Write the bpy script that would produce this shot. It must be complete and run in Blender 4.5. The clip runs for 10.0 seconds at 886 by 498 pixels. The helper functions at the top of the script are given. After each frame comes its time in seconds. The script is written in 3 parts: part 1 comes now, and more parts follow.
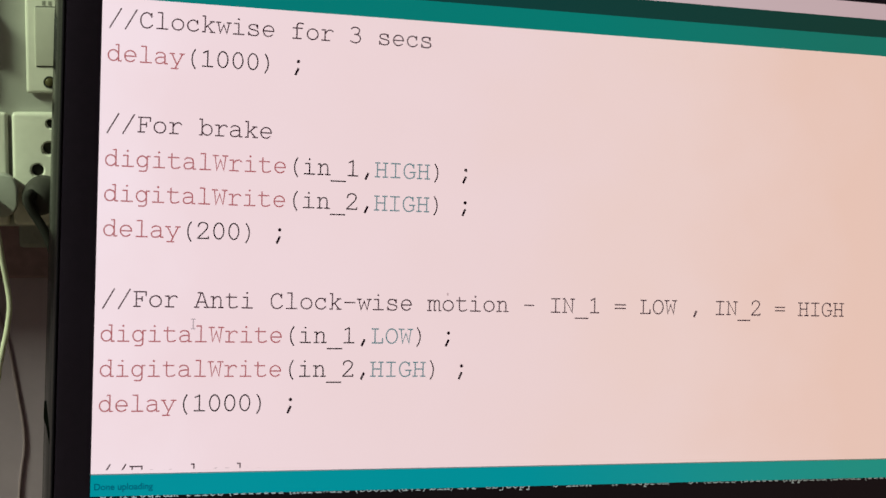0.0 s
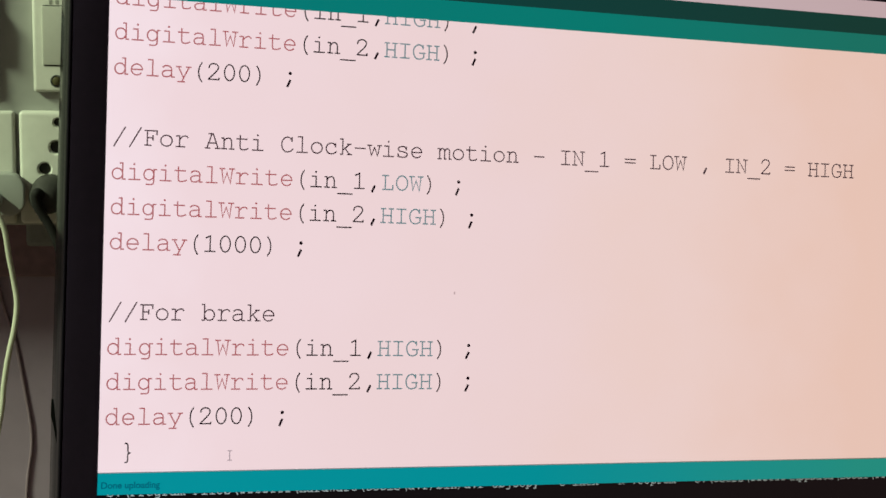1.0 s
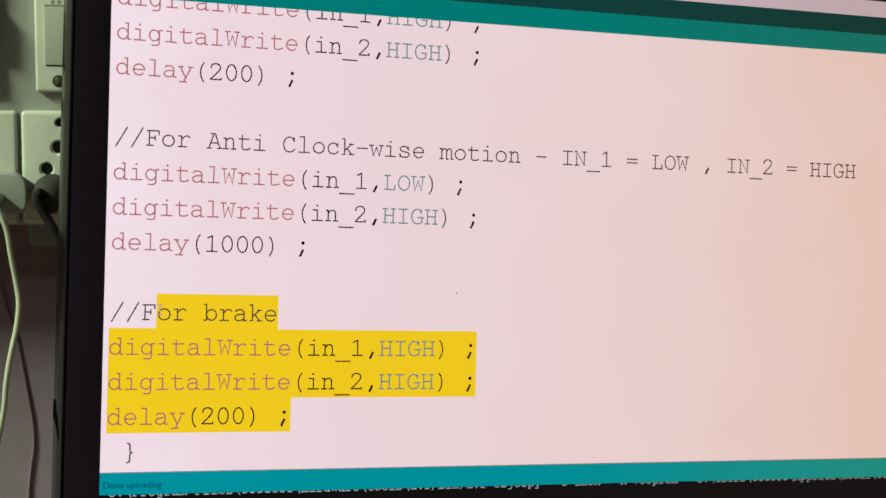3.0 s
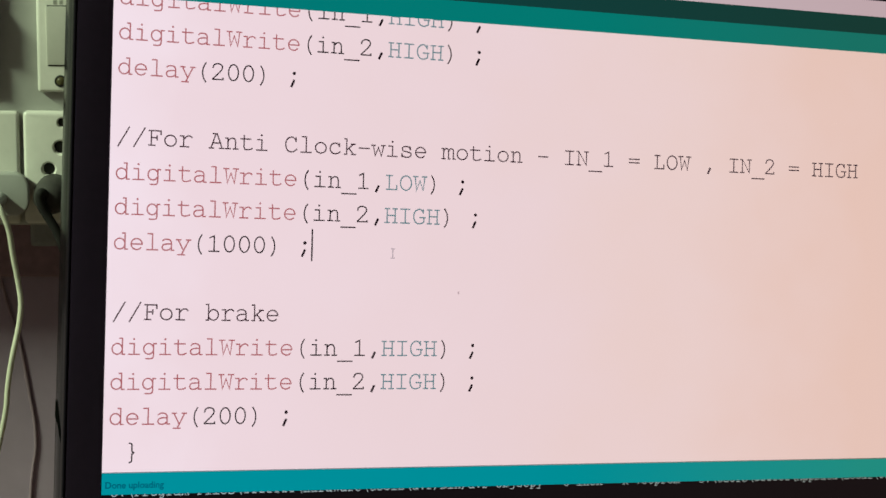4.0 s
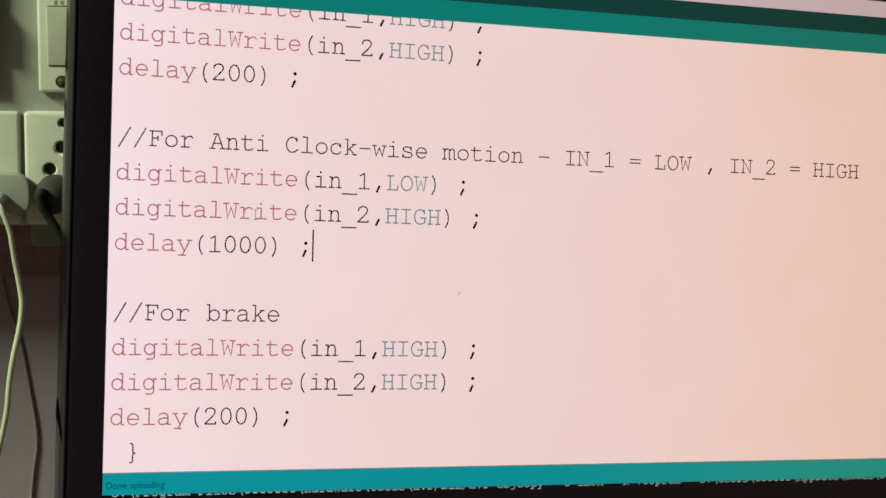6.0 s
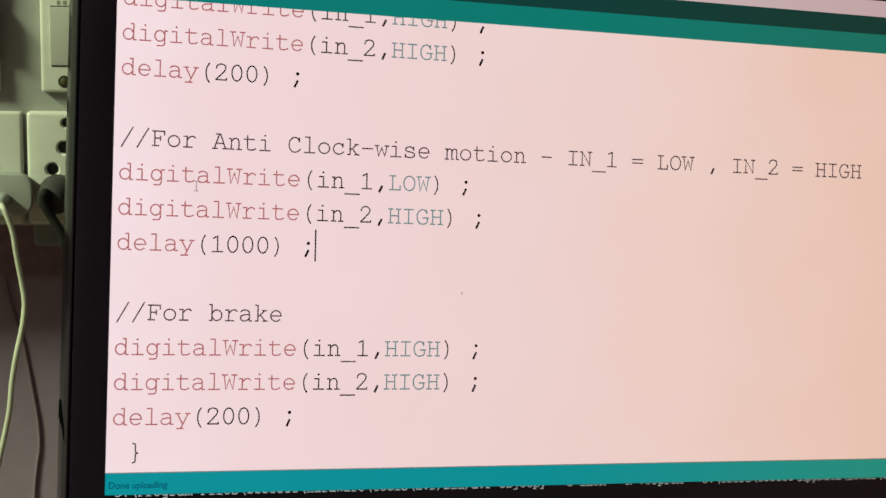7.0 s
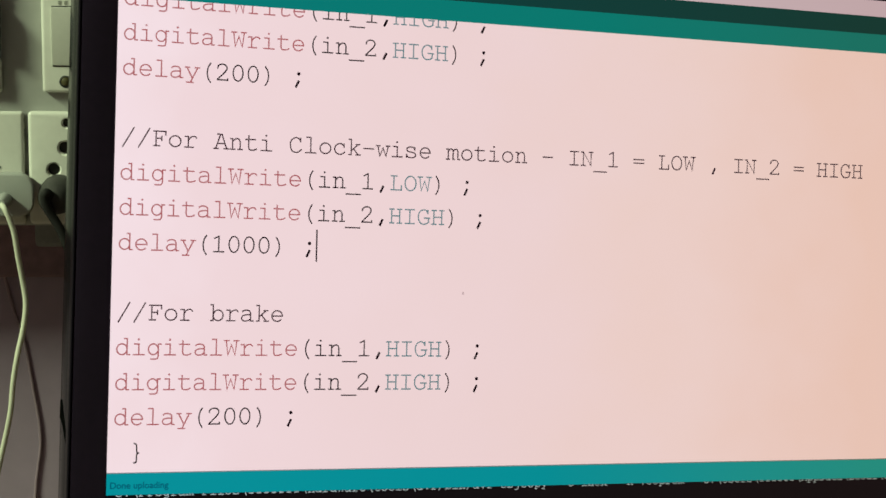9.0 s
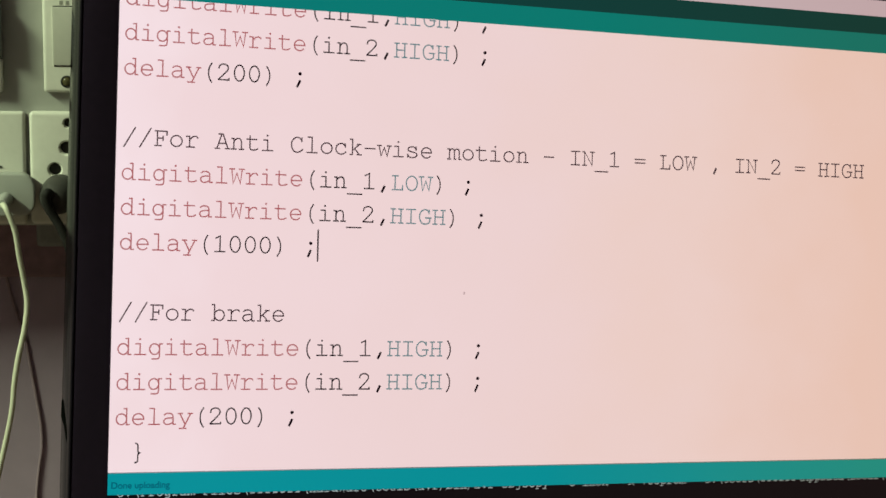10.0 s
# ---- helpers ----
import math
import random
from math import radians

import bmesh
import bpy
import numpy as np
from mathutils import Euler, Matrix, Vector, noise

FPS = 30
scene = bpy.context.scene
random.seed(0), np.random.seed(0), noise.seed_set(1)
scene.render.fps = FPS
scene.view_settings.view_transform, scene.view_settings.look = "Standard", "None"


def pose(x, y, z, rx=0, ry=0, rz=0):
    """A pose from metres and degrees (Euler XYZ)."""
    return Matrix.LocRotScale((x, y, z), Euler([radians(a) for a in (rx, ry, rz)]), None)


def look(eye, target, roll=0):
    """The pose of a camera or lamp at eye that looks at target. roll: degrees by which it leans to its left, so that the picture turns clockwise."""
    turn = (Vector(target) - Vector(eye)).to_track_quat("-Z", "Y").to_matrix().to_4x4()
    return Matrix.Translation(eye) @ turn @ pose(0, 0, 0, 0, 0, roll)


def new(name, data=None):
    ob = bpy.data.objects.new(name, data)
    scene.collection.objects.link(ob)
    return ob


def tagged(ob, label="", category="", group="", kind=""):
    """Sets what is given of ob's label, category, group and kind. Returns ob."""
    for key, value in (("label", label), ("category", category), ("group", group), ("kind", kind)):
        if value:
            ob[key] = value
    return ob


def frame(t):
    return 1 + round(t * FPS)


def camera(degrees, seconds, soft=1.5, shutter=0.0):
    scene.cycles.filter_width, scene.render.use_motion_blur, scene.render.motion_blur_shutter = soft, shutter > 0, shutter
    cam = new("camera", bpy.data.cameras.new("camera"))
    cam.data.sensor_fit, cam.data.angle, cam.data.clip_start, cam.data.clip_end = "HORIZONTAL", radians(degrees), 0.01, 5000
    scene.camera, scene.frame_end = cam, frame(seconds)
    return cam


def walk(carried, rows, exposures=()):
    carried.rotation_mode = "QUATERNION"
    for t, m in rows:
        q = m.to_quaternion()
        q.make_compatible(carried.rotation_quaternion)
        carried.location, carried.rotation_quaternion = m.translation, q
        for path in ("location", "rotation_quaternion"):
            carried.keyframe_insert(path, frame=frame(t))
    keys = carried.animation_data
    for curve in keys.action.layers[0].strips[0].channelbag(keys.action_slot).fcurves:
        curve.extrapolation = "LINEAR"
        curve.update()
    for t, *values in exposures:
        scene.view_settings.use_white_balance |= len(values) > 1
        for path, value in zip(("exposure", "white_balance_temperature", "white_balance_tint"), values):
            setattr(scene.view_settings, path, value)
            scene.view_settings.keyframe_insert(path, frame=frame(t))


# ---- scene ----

EYE = (-0.18958, -0.68784, 1.17356)
# seconds, tilt, lean, turn of the phone, which is held in one spot
TURNS = ((0.0, 79.2180, -1.3826, -7.7050), (0.5, 79.2076, -1.3856, -7.7164), (1.0, 79.1700, -1.3407, -7.4807),
         (1.5, 79.1650, -1.3103, -7.3213), (2.0, 79.1679, -1.3201, -7.3729), (2.5, 79.1684, -1.3287, -7.4177),
         (4.0, 79.1657, -1.3159, -7.3506), (4.5, 79.1635, -1.3000, -7.2674), (5.0, 79.1650, -1.3039, -7.2879),
         (5.5, 79.1740, -1.3159, -7.3507), (7.0, 79.1741, -1.2946, -7.2392), (7.5, 79.1660, -1.2946, -7.2392),
         (8.0, 79.1644, -1.3019, -7.2773), (8.5, 79.1653, -1.3064, -7.3012), (9.0, 79.1770, -1.2870, -7.1998),
         (9.5, 79.1703, -1.2798, -7.1619), (10.0, 79.1712, -1.2793, -7.1591))
cam = camera(29.151, 10.0, soft=1.55)
walk(cam, [(t, pose(*EYE, rx, ry, rz)) for t, rx, ry, rz in TURNS],
     exposures=[(0.0, 0, 6450, 10), (0.5, 0, 6390, 10), (1.0, 0, 6480, 10), (1.4, 0, 6600, 10), (1.7, 0, 6550, 10), (2.0, 0, 6400, 10), (2.5, 0, 6260, 10), (4.0, 0, 6280, 10), (4.5, 0, 6550, 10),
                (5.0, 0, 6640, 10), (7.0, 0, 6690, 10), (8.0, 0, 6690, 10), (9.0, 0, 6540, 10), (10.0, 0, 6600, 10)])

# ---- world and light ----
world = bpy.data.worlds.new("world")
scene.world = world
world.use_nodes = True
world.node_tree.nodes["Background"].inputs["Color"].default_value = (0.8, 0.9, 1.0, 1)
world.node_tree.nodes["Background"].inputs["Strength"].default_value = 0.02

LAMP_AT = (-2.10, -0.62, 2.54)
lamp_data = bpy.data.lights.new("tube_glow", "AREA")
lamp_data.shape, lamp_data.size, lamp_data.size_y = "RECTANGLE", 1.14, 0.04
lamp_data.energy, lamp_data.color = 98.0, (0.82, 1.0, 0.65)
lamp = new("tube_glow", lamp_data)
lamp.matrix_world = look(LAMP_AT, (-0.30, -0.62, 1.10))


# ---- materials ----
def lin(r, g, b):
    """Linear colour from 0..255 display values."""
    return tuple((v / 255 / 12.92 if v / 255 <= 0.04045 else ((v / 255 + 0.055) / 1.055) ** 2.4) for v in (r, g, b))


def nodes_of(name):
    mat = bpy.data.materials.new(name)
    mat.use_nodes = True
    nt = mat.node_tree
    return mat, nt, nt.nodes["Principled BSDF"]


def surface(name, colour, rough=0.5, metal=0.0, grain=0.12, scale=60.0, bump=0.0, spec=0.5, stain=None, coat=0.0):
    """A worn surface: fine grain and broad stains vary the colour and the gloss, with light relief."""
    mat, nt, bsdf = nodes_of(name)
    tc = nt.nodes.new("ShaderNodeTexCoord")
    fine = nt.nodes.new("ShaderNodeTexNoise")
    fine.inputs["Scale"].default_value, fine.inputs["Detail"].default_value = scale * 8, 4
    broad = nt.nodes.new("ShaderNodeTexNoise")
    broad.inputs["Scale"].default_value, broad.inputs["Detail"].default_value = scale * 0.25, 5
    for n in (fine, broad):
        nt.links.new(tc.outputs["Object"], n.inputs["Vector"])
    mix = nt.nodes.new("ShaderNodeMix")
    mix.data_type = "RGBA"
    mix.inputs["A"].default_value = (*colour, 1)
    dark = stain or tuple(c * (1 - 2.2 * grain) for c in colour)
    mix.inputs["B"].default_value = (*dark, 1)
    add = nt.nodes.new("ShaderNodeMath")
    add.operation = "MULTIPLY_ADD"
    nt.links.new(fine.outputs["Fac"], add.inputs[0])
    add.inputs[1].default_value = 0.35
    nt.links.new(broad.outputs["Fac"], add.inputs[2])
    span = nt.nodes.new("ShaderNodeMapRange")
    span.inputs["From Min"].default_value, span.inputs["From Max"].default_value = 0.45, 0.95
    nt.links.new(add.outputs[0], span.inputs["Value"])
    nt.links.new(span.outputs["Result"], mix.inputs["Factor"])
    nt.links.new(mix.outputs["Result"], bsdf.inputs["Base Color"])
    gloss = nt.nodes.new("ShaderNodeMapRange")
    gloss.inputs["To Min"].default_value, gloss.inputs["To Max"].default_value = max(rough - 0.08, 0.02), min(rough + 0.12, 1)
    nt.links.new(broad.outputs["Fac"], gloss.inputs["Value"])
    nt.links.new(gloss.outputs["Result"], bsdf.inputs["Roughness"])
    bsdf.inputs["Metallic"].default_value = metal
    bsdf.inputs["Specular IOR Level"].default_value = spec
    bsdf.inputs["Coat Weight"].default_value = coat
    if bump:
        b = nt.nodes.new("ShaderNodeBump")
        b.inputs["Strength"].default_value, b.inputs["Distance"].default_value = bump, 0.001
        nt.links.new(fine.outputs["Fac"], b.inputs["Height"])
        nt.links.new(b.outputs["Normal"], bsdf.inputs["Normal"])
    return mat


ACROSS = (0.97591, 0.20744, -0.06760)     # the display's width, in the room
CORNER = (-0.22719, -0.02764, 1.14086)    # the first character's corner


def lit_pixels(name, *stops, uneven=0.03):
    """Glowing display pixels; stops (metres from the text's edge, colour): the panel's tint drifts across its width, as such panels do seen from the side."""
    mat, nt, bsdf = nodes_of(name)
    bsdf.inputs["Base Color"].default_value = (0.004, 0.004, 0.004, 1)
    bsdf.inputs["Roughness"].default_value = 0.5
    bsdf.inputs["Specular IOR Level"].default_value = 0.06
    bsdf.inputs["Emission Strength"].default_value = 1.0
    if len(stops) == 1:
        bsdf.inputs["Emission Color"].default_value = (*stops[0][1], 1)
        return mat
    geo = nt.nodes.new("ShaderNodeNewGeometry")
    away = nt.nodes.new("ShaderNodeVectorMath")
    away.operation = "SUBTRACT"
    away.inputs[1].default_value = CORNER
    nt.links.new(geo.outputs["Position"], away.inputs[0])
    along = nt.nodes.new("ShaderNodeVectorMath")
    along.operation = "DOT_PRODUCT"
    along.inputs[1].default_value = ACROSS
    nt.links.new(away.outputs["Vector"], along.inputs[0])
    blotch = nt.nodes.new("ShaderNodeTexNoise")
    blotch.inputs["Scale"].default_value, blotch.inputs["Detail"].default_value = 22, 3
    nt.links.new(geo.outputs["Position"], blotch.inputs["Vector"])
    shift = nt.nodes.new("ShaderNodeMath")
    shift.operation = "MULTIPLY_ADD"
    shift.inputs[1].default_value = uneven
    nt.links.new(blotch.outputs["Fac"], shift.inputs[0])
    nt.links.new(along.outputs["Value"], shift.inputs[2])
    span = nt.nodes.new("ShaderNodeMapRange")
    span.inputs["From Min"].default_value, span.inputs["From Max"].default_value = -0.01 + uneven / 2, 0.40 + uneven / 2
    nt.links.new(shift.outputs[0], span.inputs["Value"])
    ramp = nt.nodes.new("ShaderNodeValToRGB")
    while len(ramp.color_ramp.elements) < len(stops):
        ramp.color_ramp.elements.new(0.5)
    for el, (x, colour) in zip(ramp.color_ramp.elements, stops):
        el.position, el.color = (x + 0.01) / 0.41, (*colour, 1)
    nt.links.new(span.outputs["Result"], ramp.inputs["Fac"])
    nt.links.new(ramp.outputs["Color"], bsdf.inputs["Emission Color"])
    return mat


PAGE = lit_pixels("page_white", (-0.01, lin(244, 224, 230)), (0.03, lin(239, 215, 219)), (0.15, lin(235, 209, 209)), (0.24, lin(234, 205, 198)), (0.33, lin(231, 195, 180)), uneven=0.09)
TEAL_HEADER = lit_pixels("header_teal", (0.0, lin(0, 120, 117)), (0.20, lin(6, 119, 108)), (0.33, lin(26, 111, 96)))
TEAL_STATUS = lit_pixels("status_teal", (0.0, lin(0, 143, 153)), (0.18, lin(0, 140, 147)), (0.33, lin(36, 139, 124)))
TOOLBAR = lit_pixels("toolbar_dark_teal", (0.0, lin(4, 62, 62)), (0.33, lin(22, 56, 48)))
MENU = lit_pixels("menu_white", (0.0, lin(205, 190, 195)), (0.33, lin(192, 166, 168)))
CONSOLE = lit_pixels("console_black", (0.0, lin(12, 10, 14)), (0.33, lin(24, 16, 17)))
CONSOLE_INK = lit_pixels("console_ink", (0.0, lin(170, 186, 188)), (0.33, lin(140, 145, 136)))
STATUS_EDGE = lit_pixels("status_edge_grey", (0.0, lin(112, 122, 126)), (0.33, lin(120, 112, 98)))
STATUS_INK = lit_pixels("status_ink", (0.0, lin(0, 90, 110)))
INK = lit_pixels("code_ink", (0.0, lin(22, 8, 16)))
INK_COMMENT = lit_pixels("comment_ink", (0.0, lin(70, 51, 57)))
INK_RED = lit_pixels("keyword_ink", (0.0, lin(172, 99, 103)))
INK_TEAL = lit_pixels("constant_ink", (0.0, lin(102, 129, 134)))
YELLOW = lit_pixels("selection_yellow", (0.0, lin(242, 202, 22)), (0.33, lin(236, 192, 28)))
POINTER = lit_pixels("pointer_grey", (0.0, lin(168, 150, 156)))
# dust on the screen, given a glow so that it stays faint
DIM = lit_pixels("dust_speck", (0.0, lin(196, 170, 172)))
BEZEL = surface("gloss_black_plastic", (0.034, 0.0225, 0.043), 0.34, grain=0.15, scale=40, spec=0.15)
RIM = surface("gloss_black_rim", (0.004, 0.003, 0.005), 0.2, grain=0.1, scale=40, spec=0.03)
CASE = surface("gloss_black_casing", (0.006, 0.006, 0.007), 0.06, grain=0.2, scale=40, spec=0.015)
SEAM = surface("seam_shadow_gap", (0.002, 0.002, 0.002), 0.9, spec=0.0)
BOARD = surface("pale_laminate", (0.40, 0.40, 0.37), 0.45, grain=0.10, scale=18, bump=0.02)
PLATE = surface("ivory_plastic", (0.66, 0.65, 0.58), 0.35, grain=0.07, scale=30, coat=0.1)
ROCKER = surface("rocker_plastic", (0.45, 0.44, 0.39), 0.30, grain=0.07, scale=30)
ADAPTER = surface("white_plastic", (0.35, 0.355, 0.33), 0.30, grain=0.05, scale=40)
CABLE = surface("cable_rubber", (0.58, 0.58, 0.46), 0.45, grain=0.10, scale=50)
# near-black stands for shade in holes and gaps; also the indicator's dark ring
DARK_HOLE = surface("recess_shade_and_dark_ring", (0.015, 0.013, 0.010), 0.6)
LENS = surface("indicator_lens", (0.08, 0.07, 0.032), 0.2)
MARK = surface("grey_print", (0.30, 0.30, 0.26), 0.5)
CARRIER = surface("dark_grey_bakelite", (0.14, 0.14, 0.14), 0.5, grain=0.12, scale=30)
PLUG = surface("grey_rubber", (0.055, 0.052, 0.048), 0.6, grain=0.15, bump=0.1, spec=0.2)
PLUG_CORD = surface("black_rubber", (0.022, 0.021, 0.020), 0.65, grain=0.15, bump=0.1, spec=0.1)
TRIM = surface("red_brown_wood", (0.27, 0.150, 0.185), 0.5, grain=0.3, scale=20, bump=0.1)
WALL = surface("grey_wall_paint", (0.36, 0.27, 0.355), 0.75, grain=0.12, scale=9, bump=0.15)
# unseen room surfaces: dark mauve and grey chosen to weaken and tint bounced light
PLASTER = surface("bounce_plaster", (0.21, 0.160, 0.205), 0.85, grain=0.08, scale=6, bump=0.2)
FLOOR = surface("floor_tile", (0.22, 0.20, 0.18), 0.4, grain=0.1, scale=5)
DESK = surface("desk_laminate", (0.16, 0.10, 0.07), 0.4, grain=0.2, scale=10)
CONDUIT = surface("conduit_plastic", (0.26, 0.26, 0.26), 0.6, grain=0.15)
CORD = surface("brown_cord", (0.29, 0.205, 0.25), 0.7, grain=0.15)
BATTEN = surface("batten_enamel", (0.75, 0.75, 0.72), 0.4)


# ---- mesh helpers ----
def part(name, bm, material, parent=None, label="", m=None):
    """Links a bmesh as one mesh object, under a thing or a part if given."""
    me = bpy.data.meshes.new(name)
    bm.to_mesh(me)
    bm.free()
    for mat in (material if isinstance(material, (list, tuple)) else [material]):
        me.materials.append(mat)
    ob = new(name, me)
    if parent is not None:
        ob.parent = parent
    if m is not None:
        ob.matrix_basis = m
    if label:
        tagged(ob, label)
    return ob


def thing(name, label, category, m=None, group="", kind=""):
    ob = new(name)
    ob.empty_display_size = 0.02
    if m is not None:
        ob.matrix_basis = m
    return tagged(ob, label, category, group, kind)


def box_into(bm, x0, x1, y0, y1, z0, z1, bevel=0.0, segments=2):
    made = bmesh.ops.create_cube(bm, size=1.0)["verts"]
    for v in made:
        v.co = Vector(((x0 + x1) / 2 + v.co.x * (x1 - x0), (y0 + y1) / 2 + v.co.y * (y1 - y0), (z0 + z1) / 2 + v.co.z * (z1 - z0)))
    if bevel:
        edges = list({e for v in made for e in v.link_edges})
        bmesh.ops.bevel(bm, geom=edges, offset=bevel, segments=segments, profile=0.6, affect="EDGES")
    return bm


def box(x0, x1, y0, y1, z0, z1, bevel=0.0, segments=2):
    return box_into(bmesh.new(), x0, x1, y0, y1, z0, z1, bevel, segments)


def smooth(ob, angle=40):
    for poly in ob.data.polygons:
        poly.use_smooth = True
    ob.data.set_sharp_from_angle(angle=radians(angle))
    return ob


def turned(profile, axis_to=(0, -1, 0), at=(0, 0, 0), steps=24):
    """A solid of revolution: (radius, height) pairs about axis_to."""
    bm = bmesh.new()
    turn = Vector(axis_to).to_track_quat("Z", "Y").to_matrix()
    rings = []
    for r, h in profile:
        ring = []
        for i in range(steps):
            a = 2 * math.pi * i / steps
            ring.append(bm.verts.new(turn @ Vector((r * math.cos(a), r * math.sin(a), h)) + Vector(at)))
        rings.append(ring)
    for a, b in zip(rings, rings[1:]):
        for i in range(steps):
            bm.faces.new((a[i], a[(i + 1) % steps], b[(i + 1) % steps], b[i]))
    bm.faces.new(rings[0][::-1])
    bm.faces.new(rings[-1])
    return bm


def spline(points, per=8):
    """Points along a smooth line through those given."""
    pts = [Vector(q) for q in points]
    pts = [2 * pts[0] - pts[1], *pts, 2 * pts[-1] - pts[-2]]
    out = []
    for a, b, c, d in zip(pts, pts[1:], pts[2:], pts[3:]):
        for i in range(per):
            t = i / per
            out.append(0.5 * (2 * b + (c - a) * t + (2 * a - 5 * b + 4 * c - d) * t * t + (3 * b - a - 3 * c + d) * t ** 3))
    out.append(pts[-2])
    return out


def tube(points, radius, sides=12):
    bm = bmesh.new()
    rings = []
    for i, q in enumerate(points):
        way = (points[min(i + 1, len(points) - 1)] - points[max(i - 1, 0)]).normalized()
        side = way.cross(Vector((0, 1, 0))).normalized()
        other = way.cross(side)
        r = radius(i / (len(points) - 1)) if callable(radius) else radius
        rings.append([bm.verts.new(q + r * (math.cos(a) * side + math.sin(a) * other)) for a in (2 * math.pi * k / sides for k in range(sides))])
    for a, b in zip(rings, rings[1:]):
        for k in range(sides):
            bm.faces.new((a[k], a[(k + 1) % sides], b[(k + 1) % sides], b[k]))
    bm.faces.new(rings[0][::-1])
    bm.faces.new(rings[-1])
    bmesh.ops.recalc_face_normals(bm, faces=bm.faces[:])
    return bm


# ---- the room ----
WALL_Y = 0.4250


def room():
    tagged(part("wall_north", box(-2.2, 2.2, WALL_Y, WALL_Y + 0.15, 0, 2.8), WALL), "plain grey painted wall behind the monitor", "wall", kind="structure")
    # added out of view to close the room; their tone sets the fill light
    tagged(part("wall_south", box(-2.2, 2.2, -2.55, -2.40, 0, 2.8), PLASTER), "unseen plain plaster wall, its dull mauve set for bounced light", "wall", kind="structure")
    tagged(part("wall_west", box(-2.35, -2.2, -2.55, WALL_Y + 0.15, 0, 2.8), PLASTER), "unseen plain plaster wall, its dull mauve set for bounced light", "wall", kind="structure")
    tagged(part("wall_east", box(2.2, 2.35, -2.55, WALL_Y + 0.15, 0, 2.8), PLASTER), "unseen plain plaster wall, its dull mauve set for bounced light", "wall", kind="structure")
    tagged(part("floor", box(-2.35, 2.35, -2.55, WALL_Y + 0.15, -0.1, 0), FLOOR), "unseen plain grey tiled floor, its tone set for bounced light", "floor", kind="structure")
    tagged(part("ceiling", box(-2.35, 2.35, -2.55, WALL_Y + 0.15, 2.8, 2.9), PLASTER), "unseen plain plaster ceiling, its dull mauve set for bounced light", "ceiling", kind="structure")


def wall_lamp():
    fixture = thing("wall_lamp", "white tube light in a slim batten on the wall", "lamp", pose(-2.2, -0.62, 2.54))
    part("batten", box(0.0005, 0.035, -0.60, 0.60, -0.022, 0.022, 0.004), BATTEN, fixture)
    for side in (-1, 1):
        part("tube_holder", box(0.0352, 0.075, side * 0.586 - 0.008, side * 0.586 + 0.008, -0.016, 0.016, 0.003), BATTEN, fixture)
    smooth(part("tube", turned([(0.013, 0), (0.014, 0.01), (0.014, 1.146), (0.013, 1.156)], (0, 1, 0), (0.058, -0.578, 0)), BATTEN, fixture, "white glass tube"))


def desk():
    top = thing("desk", "dark brown laminate desk against the wall", "desk", pose(0, 0, 0))
    part("desktop", box(-0.9, 0.9, -0.45, WALL_Y - 0.004, 0.715, 0.745, 0.004), DESK, top)
    for x in (-0.86, 0.82):
        for y in (-0.41, WALL_Y - 0.05):
            part("leg", box(x, x + 0.04, y, y + 0.04, 0, 0.715, 0.003), DESK, top)


# ---- the switchboard on the wall ----
FACE = 0.3450


def switch_plate(name, label, x0, x1, z0, z1, y_front, bevel=0.0022):
    plate = thing(name, label, "socket" if "socket" in name else "switch", pose((x0 + x1) / 2, FACE, z0), group="plates on the switchboard")
    w = (x1 - x0) / 2
    smooth(part("plate", box(-w, w, y_front - FACE, -0.0002, 0, z1 - z0, bevel, 3), PLATE, plate))
    return plate


def ring_points(w, h, r, inset, y, steps=5):
    """A rounded rectangle, w to either side and h high, drawn in by inset."""
    out = []
    for cx, cz, a0 in ((w - r, h - r, 0), (-w + r, h - r, 90), (-w + r, r, 180), (w - r, r, 270)):
        for k in range(steps + 1):
            a = radians(a0 + 90 * k / steps)
            out.append((cx + (r - inset) * math.cos(a), y, cz + (r - inset) * math.sin(a)))
    return out


def pierced_plate(w, h, front, holes, r=0.0026):
    """A plate with soft edges and round pin holes sunk into its face."""
    bm = bmesh.new()
    rings = [[bm.verts.new(q) for q in ring_points(w, h, r, inset, y)] for inset, y in ((0, -0.0002), (0, front + 0.0020), (0.0003, front + 0.0010), (0.0010, front + 0.0003), (0.0022, front))]
    n = len(rings[0])
    for a, b in zip(rings, rings[1:]):
        for k in range(n):
            bm.faces.new((a[k], a[(k + 1) % n], b[(k + 1) % n], b[k]))
    edge = [bm.edges.get((rings[-1][k], rings[-1][(k + 1) % n])) for k in range(n)]
    for x, z, q in holes:
        rims = [[bm.verts.new((x + g * q * math.cos(math.pi * k / 14), front + d, z + g * q * math.sin(math.pi * k / 14))) for k in range(28)] for g, d in ((1.30, 0), (1.04, 0.0010), (1.0, 0.0016), (1.0, 0.0048))]
        for a, b in zip(rims, rims[1:]):
            for k in range(28):
                bm.faces.new((a[k], a[(k + 1) % 28], b[(k + 1) % 28], b[k]))
        edge += [bm.edges.get((rims[0][k], rims[0][(k + 1) % 28])) for k in range(28)]
    bmesh.ops.triangle_fill(bm, edges=edge, use_beauty=True, normal=(0, -1, 0))
    bmesh.ops.recalc_face_normals(bm, faces=bm.faces[:])
    return bm


